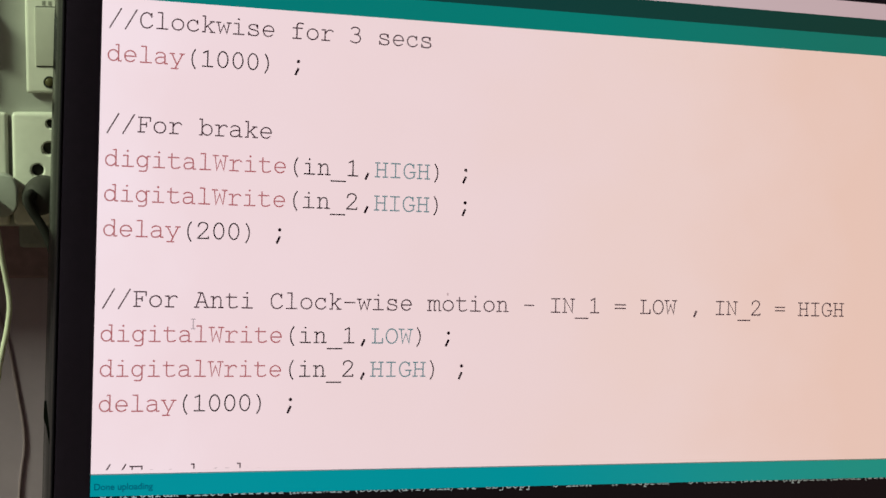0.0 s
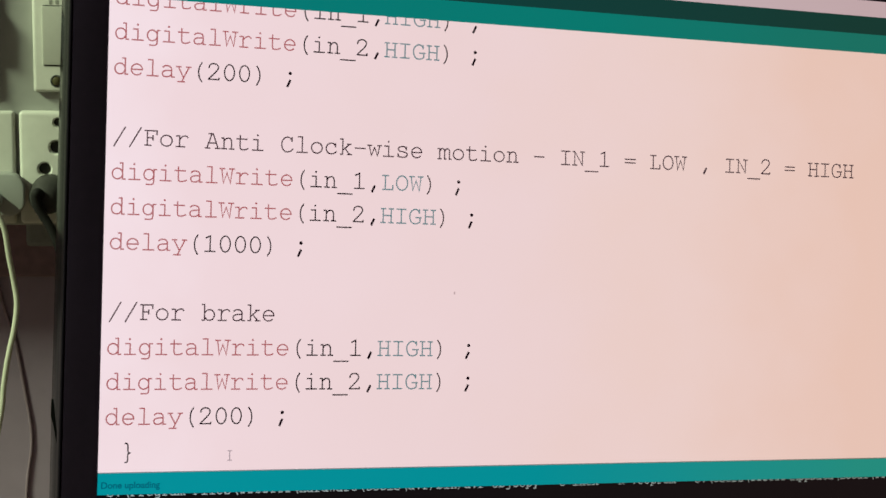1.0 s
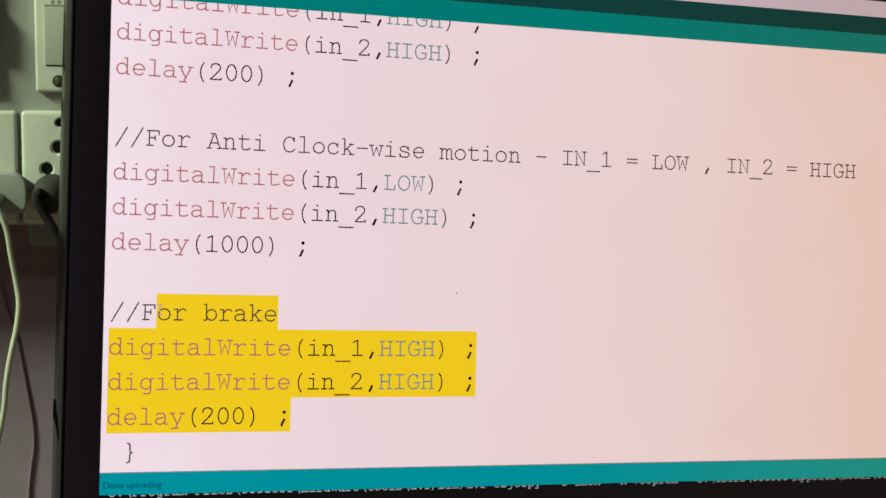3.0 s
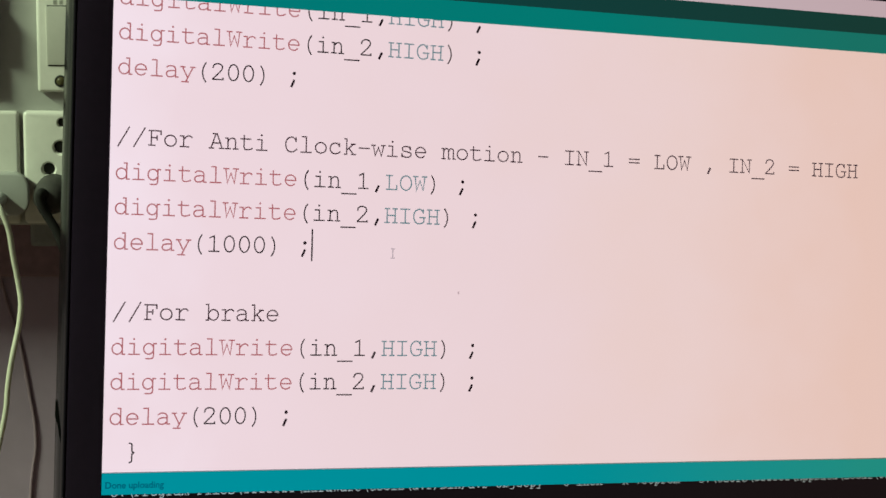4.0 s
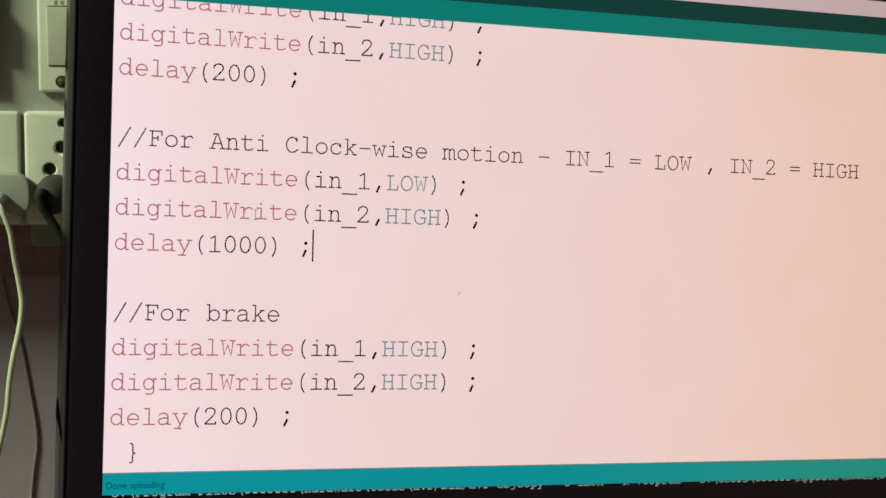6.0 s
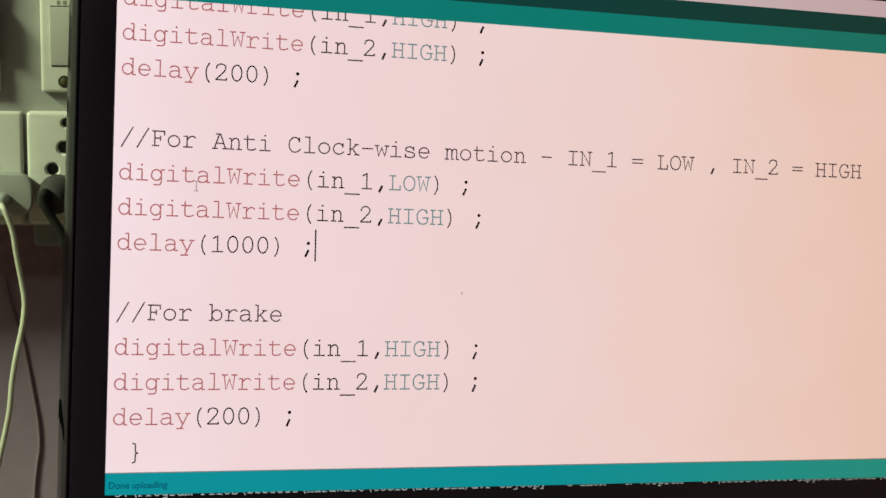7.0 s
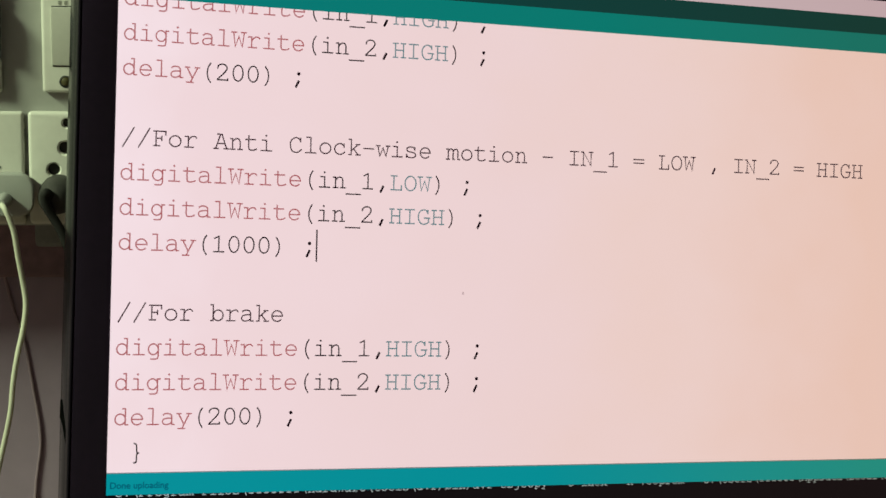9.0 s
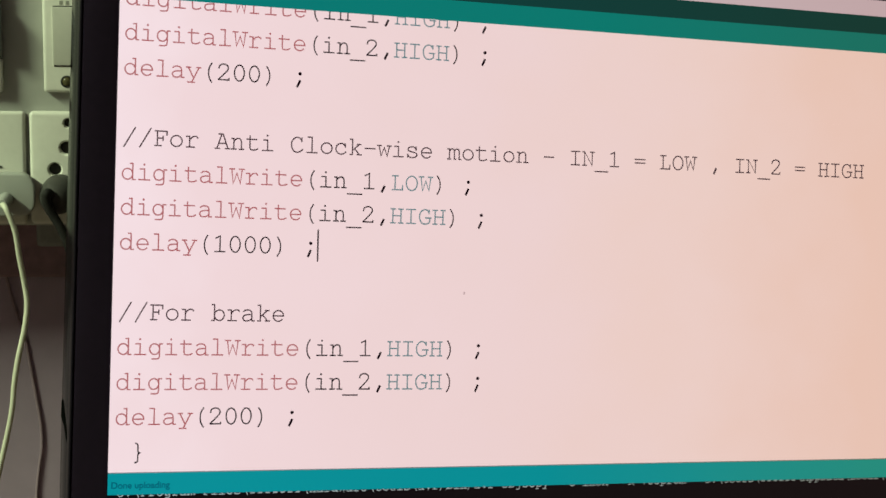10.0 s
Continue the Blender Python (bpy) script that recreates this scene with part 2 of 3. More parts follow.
def switchboard():
    board = thing("switchboard", "pale laminate switchboard box on a red-brown wooden backing", "switchboard", pose(-0.30, WALL_Y, 0.940))
    part("backing", box(-0.265, 0.185, -0.0140, -0.0005, 0.0034, 0.40, 0.002), TRIM, board, "dark red-brown wooden backing panel")
    part("front_panel", box(-0.24, 0.16, FACE - WALL_Y, -0.0145, 0.0493, 0.37, 0.001), BOARD, board)


def conduit():
    pipe = thing("conduit", "dull grey-green plastic conduit below the switchboard", "conduit", pose(-0.290, WALL_Y - 0.0140, 0.9646))
    part("body", box(-0.0180, 0.030, -0.020, -0.0005, 0.0024, 0.0240, 0.003), CONDUIT, pipe)


def wall_streak():
    # a narrow brownish streak down the wall, built as a thin cord
    cord = thing("wall_streak", "thin grey-brown streak down the grey wall, built as a cord", "cable", pose(-0.3245, WALL_Y, 0.9360))
    path = [(-0.0062, -0.0060, 0.0068), (-0.0045, -0.0020, -0.004), (-0.0023, -0.0016, -0.0136), (0.0010, -0.0012, -0.0250), (0.0043, -0.0012, -0.0364), (0.0069, -0.0012, -0.0518), (0.0085, -0.0012, -0.0621), (0.0110, -0.0012, -0.0787), (0.0132, -0.0012, -0.0943),
            (0.0136, -0.0012, -0.1099), (0.0114, -0.0012, -0.1255), (0.0095, -0.0012, -0.1452), (0.009, -0.0012, -0.1905)]
    smooth(part("sheath", tube(spline(path), 0.0011), CORD, cord))


def switches():
    yf = 0.3395
    plate = switch_plate("switch", "ivory plastic switch with a large flat rocker and indicator", -0.2960, -0.2500, 1.0700, 1.1500, yf)
    # dark slab painted in place of the shaded gap
    part("rocker_well", box(-0.0168, 0.0184, yf - FACE - 0.0003, yf - FACE + 0.001, 0.0154, 0.0510, 0.0002), DARK_HOLE, plate, "thin gap round the rocker, its shade painted as a dark slab")
    bm = box(-0.0173, 0.0178, yf - FACE - 0.0018, yf - FACE + 0.0005, 0.0160, 0.0504, 0.0011)
    for v in bm.verts:      # pressed in at the foot
        if v.co.y < yf - FACE:
            v.co.y += 0.0008 * (0.0504 - v.co.z) / 0.0344
    smooth(part("rocker", bm, ROCKER, plate))
    smooth(part("indicator", turned([(0.0036, 0), (0.0036, 0.0004), (0.0030, 0.0005), (0.0027, 0.0002)], (0, -1, 0), (-0.0095, yf - FACE, 0.0066)), DARK_HOLE, plate, "dark ring round the indicator"))
    smooth(part("indicator_lens", turned([(0.0026, 0.0001), (0.0024, 0.0007), (0.0015, 0.0012), (0.0004, 0.0014)], (0, -1, 0), (-0.0095, yf - FACE, 0.0066)), LENS, plate, "olive-brown indicator lens"))
    for i in range(2):
        part("mark", box(-0.0130 + 0.0036 * i, -0.0112 + 0.0036 * i, yf - FACE - 0.0002, yf - FACE, 0.0516, 0.0540), MARK, plate)
    fuse = thing("fuse_holder", "ivory fuse holder with a dark carrier on the switchboard", "fuse", pose(-0.3430, FACE, 1.0695), group="plates on the switchboard")
    smooth(part("base", box(-0.0240, 0.0236, -0.0070, -0.0002, 0.0004, 0.0200, 0.002, 3), PLATE, fuse))
    smooth(part("base", box(-0.0240, 0.0236, -0.0070, -0.0002, 0.0530, 0.0740, 0.002, 3), PLATE, fuse))
    bm = bmesh.new()
    side = ((-0.0002, 0.0205), (-0.0070, 0.0205), (-0.0120, 0.0260), (-0.0120, 0.0470), (-0.0070, 0.0525), (-0.0002, 0.0525))
    ends = [[bm.verts.new((x, y, z)) for y, z in side] for x in (-0.0240, 0.0234)]
    bm.faces.new(ends[0])
    bm.faces.new(ends[1][::-1])
    for k in range(6):
        bm.faces.new((ends[0][k], ends[1][k], ends[1][(k + 1) % 6], ends[0][(k + 1) % 6]))
    bmesh.ops.recalc_face_normals(bm, faces=bm.faces[:])
    bmesh.ops.bevel(bm, geom=bm.edges[:], offset=0.0005, segments=2, profile=0.6, affect="EDGES")
    smooth(part("carrier", bm, CARRIER, fuse, "dark grey carrier with sloping sides"))


def sockets():
    yf = 0.3395
    one = switch_plate("socket", "ivory plastic wall socket with a charger plugged in", -0.3530, -0.3074, 0.9910, 1.0586, yf)
    part("slot", box(0.0050, 0.0090, yf - FACE - 0.0004, yf - FACE + 0.001, 0.0340, 0.0352), DARK_HOLE, one)
    two = thing("socket", "ivory plastic round-pin socket with a dark plug in it", "socket", pose(-0.2820, FACE, 0.9910), group="plates on the switchboard")
    pins = [(x + 0.2820, z - 0.9910, r) for x, z, r in ((-0.2823, 1.0519, 0.0026), (-0.2836, 1.0371, 0.0037), (-0.2905, 1.0241, 0.0036))]
    smooth(part("plate", pierced_plate(0.0230, 0.0676, yf - FACE, pins), PLATE, two))
    # shade at the bottom of each hole is put into the disc's colour
    for x, z, r in pins:
        part("hole_floor", turned([(r * 0.99, 0), (r * 0.99, 0.0003)], (0, -1, 0), (x, yf - FACE + 0.0044, z), 20), DARK_HOLE, two, "floor of the pin hole, painted near-black for its shade")


def plug():
    ob = thing("plug", "dark grey rubber power plug in the socket", "plug", pose(-0.2868, 0.3393, 1.0105))
    smooth(part("body", turned([(0.0100, 0), (0.0114, 0.002), (0.0112, 0.010), (0.0098, 0.018), (0.0072, 0.023), (0.0045, 0.025)], (-0.10, -1, -0.05)), PLUG, ob))
    lead = [(-0.003, -0.022, 0.001), (-0.0055, -0.0275, 0.0040), (-0.0065, -0.0275, 0.0008), (-0.0051, -0.0270, -0.0052), (-0.0019, -0.0263, -0.0109), (0.0018, -0.0263, -0.0176), (0.0055, -0.0263, -0.0267),
            (0.0101, -0.0263, -0.0429), (0.026, -0.010, -0.10), (0.040, 0.0, -0.17), (0.044, 0.010, -0.2620)]
    smooth(part("cord", tube(spline(lead), 0.0027), PLUG_CORD, ob, "black rubber cord"))


def charger():
    ob = thing("phone_charger", "white plastic phone charger with its cable hanging down", "charger", pose(-0.3215, 0.3393, 1.0015))
    bm = box(-0.0450, 0.0214, -0.0200, 0, -0.0025, 0.0230)
    along = [e for e in bm.edges if abs(e.verts[0].co.y - e.verts[1].co.y) > 0.01]
    bmesh.ops.bevel(bm, geom=along, offset=0.0088, segments=7, profile=0.5, affect="EDGES")
    for v in bm.verts:      # narrower towards the socket
        if v.co.y > -0.001:
            v.co.x, v.co.z = v.co.x * 0.86, 0.0102 + (v.co.z - 0.0102) * 0.86
    rim = [e for e in bm.edges if all(v.co.y < -0.0195 for v in e.verts)]
    bmesh.ops.bevel(bm, geom=rim, offset=0.0014, segments=3, profile=0.5, affect="EDGES")
    smooth(part("body", bm, ADAPTER, ob), 60)
    smooth(part("strain_relief", turned([(0.0042, 0), (0.0040, 0.007), (0.0034, 0.012), (0.0026, 0.020)], (0.0, -1, 0.02), (0.0046, -0.0195, 0.0078)), ADAPTER, ob))
    drop = [(0.0047, -0.0380, 0.0080), (0.0078, -0.0440, 0.0058), (0.0122, -0.0440, -0.0064), (0.0141, -0.0420, -0.0219), (0.0163, -0.0400, -0.0376), (0.0176, -0.0400, -0.0505),
            (0.0158, -0.0400, -0.0650), (0.0121, -0.0400, -0.0814), (0.0091, -0.0390, -0.0984), (0.0071, -0.0380, -0.1155), (0.0023, -0.0360, -0.1372),
            (-0.0060, -0.034, -0.170), (-0.0200, -0.030, -0.215), (-0.0400, -0.030, -0.2545)]
    smooth(part("cable", tube(spline(drop), 0.00165), CABLE, ob, "pale rubber charging cable"))


# ---- the monitor ----
P = 0.00595                  # one character cell of the editor, on the display
ROW = 2.2270                 # line spacing, in cells
LEFT, RIGHT, TOP, BOTTOM = -0.38, 79.62, 4.40, -40.60
SCREEN_AT = pose(-0.22719, -0.02764, 1.14086, -10.873, 3.876, 12.0)

# pen strokes of a thin typewriter face on a cell six units wide: plain runs are straight, ~ smooth,
# @ part of an ellipse (centre, radii, from, to), * a dot, ! a heavy tail
PEN = {
    "d": "@2.55,2.05,1.95,2.05,0,360;3.5,6.1 4.5,6.1 4.5,0 5.5,0", "i": "*2.9,5.85,.42;1.3,4.1 3,4.1 3,0;.9,0 5.1,0",
    "g": "@2.55,2.1,1.9,2.05,0,360;5.5,4.1 4.45,4.1 4.45,-.4;~4.45,-.4 4.2,-1.3 3.4,-1.65 1.6,-1.65",
    "t": "1.9,5.5 1.9,1.1;~1.9,1.1 2.2,.15 3.2,-.05 4.3,.1 5.1,.5;.6,4.1 4.6,4.1",
    "a": "~.95,3.6 1.8,4.15 3.1,4.15 4,3.7 4.3,2.9;4.3,2.9 4.3,0 5.3,0;~4.3,2.4 2.8,2.4 1.3,2.05 .75,1.15 1.2,.2 2.2,-.05 3.4,.2 4.3,.9",
    "l": "1.3,6.1 3,6.1 3,0;.9,0 5.1,0", "W": ".9,5.6 1.6,0 3,4 4.4,0 5.1,5.6;.1,5.6 2.1,5.6;3.9,5.6 5.9,5.6",
    "r": ".8,4.1 2.1,4.1 2.1,0;.8,0 4.1,0;~2.1,2.7 3,3.8 4,4.2 4.8,4.1 5.3,3.6", "e": "@2.95,2.05,2.1,2.1,0,318;.85,2.05 5.05,2.05",
    "(": "~4.1,6.2 3.2,4.6 2.85,2.5 3.2,.4 4.1,-1.2", ")": "~1.9,6.2 2.8,4.6 3.15,2.5 2.8,.4 1.9,-1.2",
    "n": ".6,4.1 1.5,4.1 1.5,0;.5,0 2.5,0;~1.5,2.9 2.2,3.8 3.2,4.2 4.1,3.9 4.5,2.9;4.5,2.9 4.5,0;3.6,0 5.5,0", "_": "0,-2.4 6,-2.4",
    "1": "1.3,5.2 3,6 3,0;1,0 5,0", "2": "~.9,4.5 1.2,5.5 2.3,6.1 3.6,6 4.5,5.2 4.4,4 3.3,2.6 .8,.1;.8,0 4.9,0 4.9,.6",
    "0": "@3,3,1.95,3.1,0,360", "3": "~1,5.4 2,6.05 3.3,6 4.3,5.3 4.3,4.2 3.5,3.4 2.4,3.25;~2.4,3.25 3.8,3.1 4.7,2.2 4.7,1 3.8,.1 2.3,-.1 .8,.5",
    ",": "!3.4,1.1 2.4,-1", ";": "*3.4,4.2,.70;!3.4,1.3 2.4,-.9",
    "H": "1.3,5.6 1.3,0;4.7,5.6 4.7,0;1.3,2.9 4.7,2.9;.4,5.6 2.3,5.6;3.7,5.6 5.6,5.6;.4,0 2.3,0;3.7,0 5.6,0", "I": "3,5.6 3,0;1.1,5.6 4.9,5.6;1.1,0 4.9,0",
    "G": "~4.7,4.5 4,5.4 2.9,5.75 1.6,5.2 .8,4 .65,2.8 .9,1.4 1.8,.2 3.1,-.1 4.3,.2 5,.7;5,.7 5,2.4;3.2,2.4 5.6,2.4;4.7,4.2 4.7,5.6",
    "L": "1.9,5.6 1.9,0;.7,5.6 3.2,5.6;.7,0 5.1,0 5.1,1.7", "O": "@3,2.8,2.35,2.9,0,360", "/": ".9,-.9 5.1,6.5",
    "F": "1.6,5.6 1.6,0;.7,5.6 5.3,5.6 5.3,4.2;1.6,2.9 3.8,2.9;3.8,3.7 3.8,2.1;.7,0 3.1,0", "o": "@3,2.05,2.2,2.1,0,360",
    "A": "1.5,5.6 3.2,5.6;2.7,5.6 .8,0;3.2,5.6 5.2,0;1.5,2 4.5,2;.1,0 1.9,0;4.1,0 5.9,0",
    "C": "~4.8,4.4 4,5.4 2.9,5.75 1.6,5.2 .8,4 .65,2.8 .9,1.4 1.8,.2 3.1,-.1 4.3,.3 5.2,1.1;4.8,4.1 4.8,5.6",
    "c": "~4.7,3.1 3.9,4 2.9,4.2 1.6,3.7 .9,2.6 .9,1.5 1.6,.4 2.9,-.05 4.1,.2 5,.9;4.7,2.8 4.7,4.1",
    "k": ".7,6.1 1.7,6.1 1.7,0 .7,0;1.7,1.6 4.5,4.1;3.6,4.1 5.2,4.1;2.6,2.4 4.6,0;3.7,0 5.5,0", "-": ".9,2.7 5.1,2.7",
    "w": ".8,4.1 1.7,0 3,3.3 4.3,0 5.2,4.1;.1,4.1 1.7,4.1;4.3,4.1 5.9,4.1",
    "s": "~4.5,3.1 3.9,4 2.8,4.2 1.5,3.9 1.1,3.1 1.7,2.4 3.1,2.1 4.5,1.7 4.9,.9 4.2,.1 3,-.1 1.7,.1 1,.9;4.5,2.9 4.5,4.1;1,0 1,1.2",
    "m": ".1,4.1 .9,4.1 .9,0;.1,0 1.6,0;~.9,3 1.5,4 2.3,4.15 2.9,3.7 3,3;3,3 3,0 3.7,0;~3,3 3.6,4 4.4,4.15 5,3.7 5.1,3;5.1,3 5.1,0 5.9,0",
    "N": "1.2,0 1.2,5.6 4.7,0 4.7,5.6;.3,0 2.1,0;.3,5.6 1.2,5.6;3.8,5.6 5.6,5.6", "=": ".6,3.5 5.4,3.5;.6,2 5.4,2",
    "b": ".5,6.1 1.45,6.1 1.45,0 .5,0;@3.4,2.05,1.95,2.05,0,360", "y": ".9,4.1 3,0;5.1,4.1 2.3,-1.65;.2,4.1 1.9,4.1;4.1,4.1 5.8,4.1;.8,-1.65 3.4,-1.65",
    "f": "~5,5.9 4.2,6.1 3.1,6 2.6,5.2 2.5,4.5;2.5,4.5 2.5,0;.9,4.1 4.7,4.1;.9,0 4.3,0",
    ":": "*3,3.6,.6;*3,.4,.6", "\\": "1,6.5 5,-.9", ".": "*3,.4,.6", "v": ".8,4.1 3,0 5.2,4.1;.1,4.1 1.8,4.1;4.2,4.1 5.9,4.1",
    "P": "1.6,5.6 1.6,0;.7,0 3,0;.7,5.6 3.5,5.6;~3.5,5.6 5,4.3 3.5,2.7;3.5,2.7 1.6,2.7",
    "h": ".6,6.1 1.5,6.1 1.5,0;.5,0 2.5,0;~1.5,2.9 2.2,3.8 3.2,4.2 4.1,3.9 4.5,2.9;4.5,2.9 4.5,0;3.6,0 5.5,0",
    "u": ".5,4.1 1.4,4.1 1.4,1.2;~1.4,1.2 1.8,.2 2.8,-.05 3.8,.3 4.5,1.1;3.6,4.1 4.5,4.1 4.5,0 5.4,0",
    "p": "@3.4,2.05,1.95,2.05,0,360;.5,4.1 1.45,4.1 1.45,-1.65;.5,-1.65 2.6,-1.65",
    "x": "1,4.1 5,0;5,4.1 1,0;.3,0 2,0;4,0 5.7,0;.3,4.1 2,4.1;4,4.1 5.7,4.1",
    "R": "1.5,5.6 1.5,0;.6,0 2.5,0;.6,5.6 3.3,5.6;~3.3,5.6 4.8,4.3 3.3,2.9;3.3,2.9 1.5,2.9;3.2,2.9 4.8,0 5.6,0",
    "U": "1.2,5.6 1.2,1.8;~1.2,1.8 1.8,.3 3,-.1 4.2,.3 4.8,1.8;4.8,1.8 4.8,5.6", "D": "1.4,5.6 1.4,0;.6,0 3,0;~3,0 4.8,1 5.2,2.8 4.8,4.6 3,5.6;.6,5.6 3,5.6",
    "j": "*3.6,5.8,.42;1.6,4.1 3.9,4.1 3.9,-.4;~3.9,-.4 3.6,-1.3 2.6,-1.65 1,-1.65", "#": "1.2,1.2 4.6,1.2;1.4,.3 4.4,.3",
    "}": "~2.1,6.2 2.9,5.9 3.1,5 3.1,3.4 3.3,2.8 3.9,2.5;~3.9,2.5 3.3,2.2 3.1,1.6 3.1,0 2.9,-.9 2.1,-1.2",
}
STROKE = 0.525


def ribbon(bm, pts, width, x, z, unit, mat, y=0.0):
    """A flat stroke along pts (in units), mitred, with its corner at (x, z)."""
    pts = [Vector((px, pz)) for px, pz in pts]
    closed = (pts[0] - pts[-1]).length < 1e-4
    if closed:
        pts = pts[:-1]
    n, rails = len(pts), []
    for i, q in enumerate(pts):
        before = q - pts[i - 1] if closed or i else pts[1] - q
        after = pts[(i + 1) % n] - q if closed or i < n - 1 else before
        a, b = before.normalized(), after.normalized()
        tangent = (a + b).normalized() if (a + b).length > 1e-3 else a
        side = Vector((-tangent.y, tangent.x))
        grow = min(1 / max(side.dot(Vector((-a.y, a.x))), 0.35), 2.2)
        q = q - a * width * 0.4 if not closed and i == 0 else (q + a * width * 0.4 if not closed and i == n - 1 else q)
        rails.append([bm.verts.new((x + (q + s * side * grow * width / 2).x * unit, y, z + (q + s * side * grow * width / 2).y * unit)) for s in (1, -1)])
    for i in range(n if closed else n - 1):
        a, b = rails[i], rails[(i + 1) % n]
        bm.faces.new((a[0], a[1], b[1], b[0])).material_index = mat


def glyph(bm, ch, x, z, unit, mat, weight=1.0):
    for run in PEN[ch].split(";"):
        kind = run[0]
        body = run[1:] if kind in "~@*!" else run
        if kind in "@*":
            v = [float(a) for a in body.split(",")]
            if kind == "*":
                cx, cz, r = v
                bm.faces.new([bm.verts.new((x + (cx + r * math.cos(a)) * unit, 0, z + (cz + r * math.sin(a)) * unit)) for a in (math.pi * k / 6 for k in range(12))]).material_index = mat
                continue
            cx, cz, rx, rz, a0, a1 = v
            steps = 28
            pts = [(cx + rx * math.cos(radians(a0 + (a1 - a0) * k / steps)), cz + rz * math.sin(radians(a0 + (a1 - a0) * k / steps))) for k in range(steps + 1)]
        else:
            pts = [tuple(float(a) for a in q.split(",")) for q in body.split(" ")]
            if kind == "~":
                pts = [(q.x, q.y) for q in spline([(a, b, 0) for a, b in pts], 6)]
        ribbon(bm, pts, STROKE * weight * (1.75 if kind == "!" else 1), x, z, unit, mat)


CODE = {
    -4: "//Clockwise for 3 secs", -3: "delay(1000) ;", -1: "//For brake", 0: "digitalWrite(in_1,HIGH) ;", 1: "digitalWrite(in_2,HIGH) ;", 2: "delay(200) ;",
    4: "//For Anti Clock-wise motion - IN_1 = LOW , IN_2 = HIGH", 5: "digitalWrite(in_1,LOW) ;", 6: "digitalWrite(in_2,HIGH) ;", 7: "delay(1000) ;",
    9: "//For brake", 10: "digitalWrite(in_1,HIGH) ;", 11: "digitalWrite(in_2,HIGH) ;", 12: "delay(200) ;", 13: " }",
}
GLOW_STEP = 0.00014          # gap between the layers of the picture on the panel
BEHIND = 0.0007              # unlit things of the picture wait behind the panel's face


def sheet(x0, x1, z0, z1):
    """A patch of the picture, in cells."""
    return box(x0 * P, x1 * P, 0, 0.00006, z0 * P, z1 * P)


LETTERS = {}


def letter_mesh(ch, mat, unit=P / 6, weight=1.0):
    if (ch, mat.name) not in LETTERS:
        bm = bmesh.new()
        glyph(bm, ch, 0, 0, unit, 0, weight)
        bmesh.ops.reverse_faces(bm, faces=[f for f in bm.faces if f.normal.y > 0])
        me = bpy.data.meshes.new("character")
        bm.to_mesh(me)
        bm.free()
        me.materials.append(mat)
        LETTERS[ch, mat.name] = me
    return LETTERS[ch, mat.name]


def code_line(text, root, m):
    """One line of the editor: its strip of page and the characters on it."""
    comment = text.startswith("//")
    line = part("code_line", sheet(LEFT + 0.02, 60, -0.56, ROW - 0.56), PAGE, root, "line of program text on the page", m)
    for c, ch in enumerate(text):
        if ch == " ":
            continue
        mat = INK_COMMENT if comment else INK
        if not comment and c < text.find("("):
            mat = INK_RED
        elif not comment and ch.isupper():
            mat = INK_TEAL
        ob = new("character", letter_mesh(ch, mat))
        ob.parent, ob.location = line, (c * P, -1.5 * GLOW_STEP, 0)
    return line


def flat_text(body, size, screen, material, m, name, label):
    curve = bpy.data.curves.new(name, "FONT")
    curve.body, curve.size, curve.offset = body, size, size * 0.018
    ob = new("lettering", curve)
    me = bpy.data.meshes.new_from_object(ob.evaluated_get(bpy.context.evaluated_depsgraph_get()))
    bpy.data.objects.remove(ob)
    bpy.data.curves.remove(curve)
    me.materials.clear()
    me.materials.append(material)
    out = new(name, me)
    out.parent, out.matrix_basis = screen, m
    return tagged(out, label)


def bezel_frame(section):
    """A frame round the display, its section given as (outward, depth)."""
    bm = bmesh.new()
    rings = []
    low = 0.006
    for sx, sz in ((-1, -1), (1, -1), (1, 1), (-1, 1)):
        cx, cz = (LEFT if sx < 0 else RIGHT) * P, (BOTTOM if sz < 0 else TOP) * P
        rings.append([bm.verts.new((cx + sx * w, y, cz + sz * (w + (low * w / 0.0147 if sz < 0 else 0)))) for w, y in section])
    for i in range(4):
        a, b = rings[i], rings[(i + 1) % 4]
        for k in range(len(section) - 1):
            bm.faces.new((a[k], b[k], b[k + 1], a[k + 1]))
    bmesh.ops.recalc_face_normals(bm, faces=bm.faces[:])
    return bm


FRONT_SECTION = ((0.0, 0.0005), (0.0, -0.0016), (0.0006, -0.0022), (0.0134, -0.0025), (0.0136, -0.0018), (0.0136, 0.0030))
RIM_SECTION = ((0.0137, 0.0030), (0.0137, -0.0022), (0.0139, -0.0026), (0.0142, -0.0026), (0.0145, -0.0022), (0.0147, -0.0010), (0.0147, 0.0040), (0.0137, 0.0040))


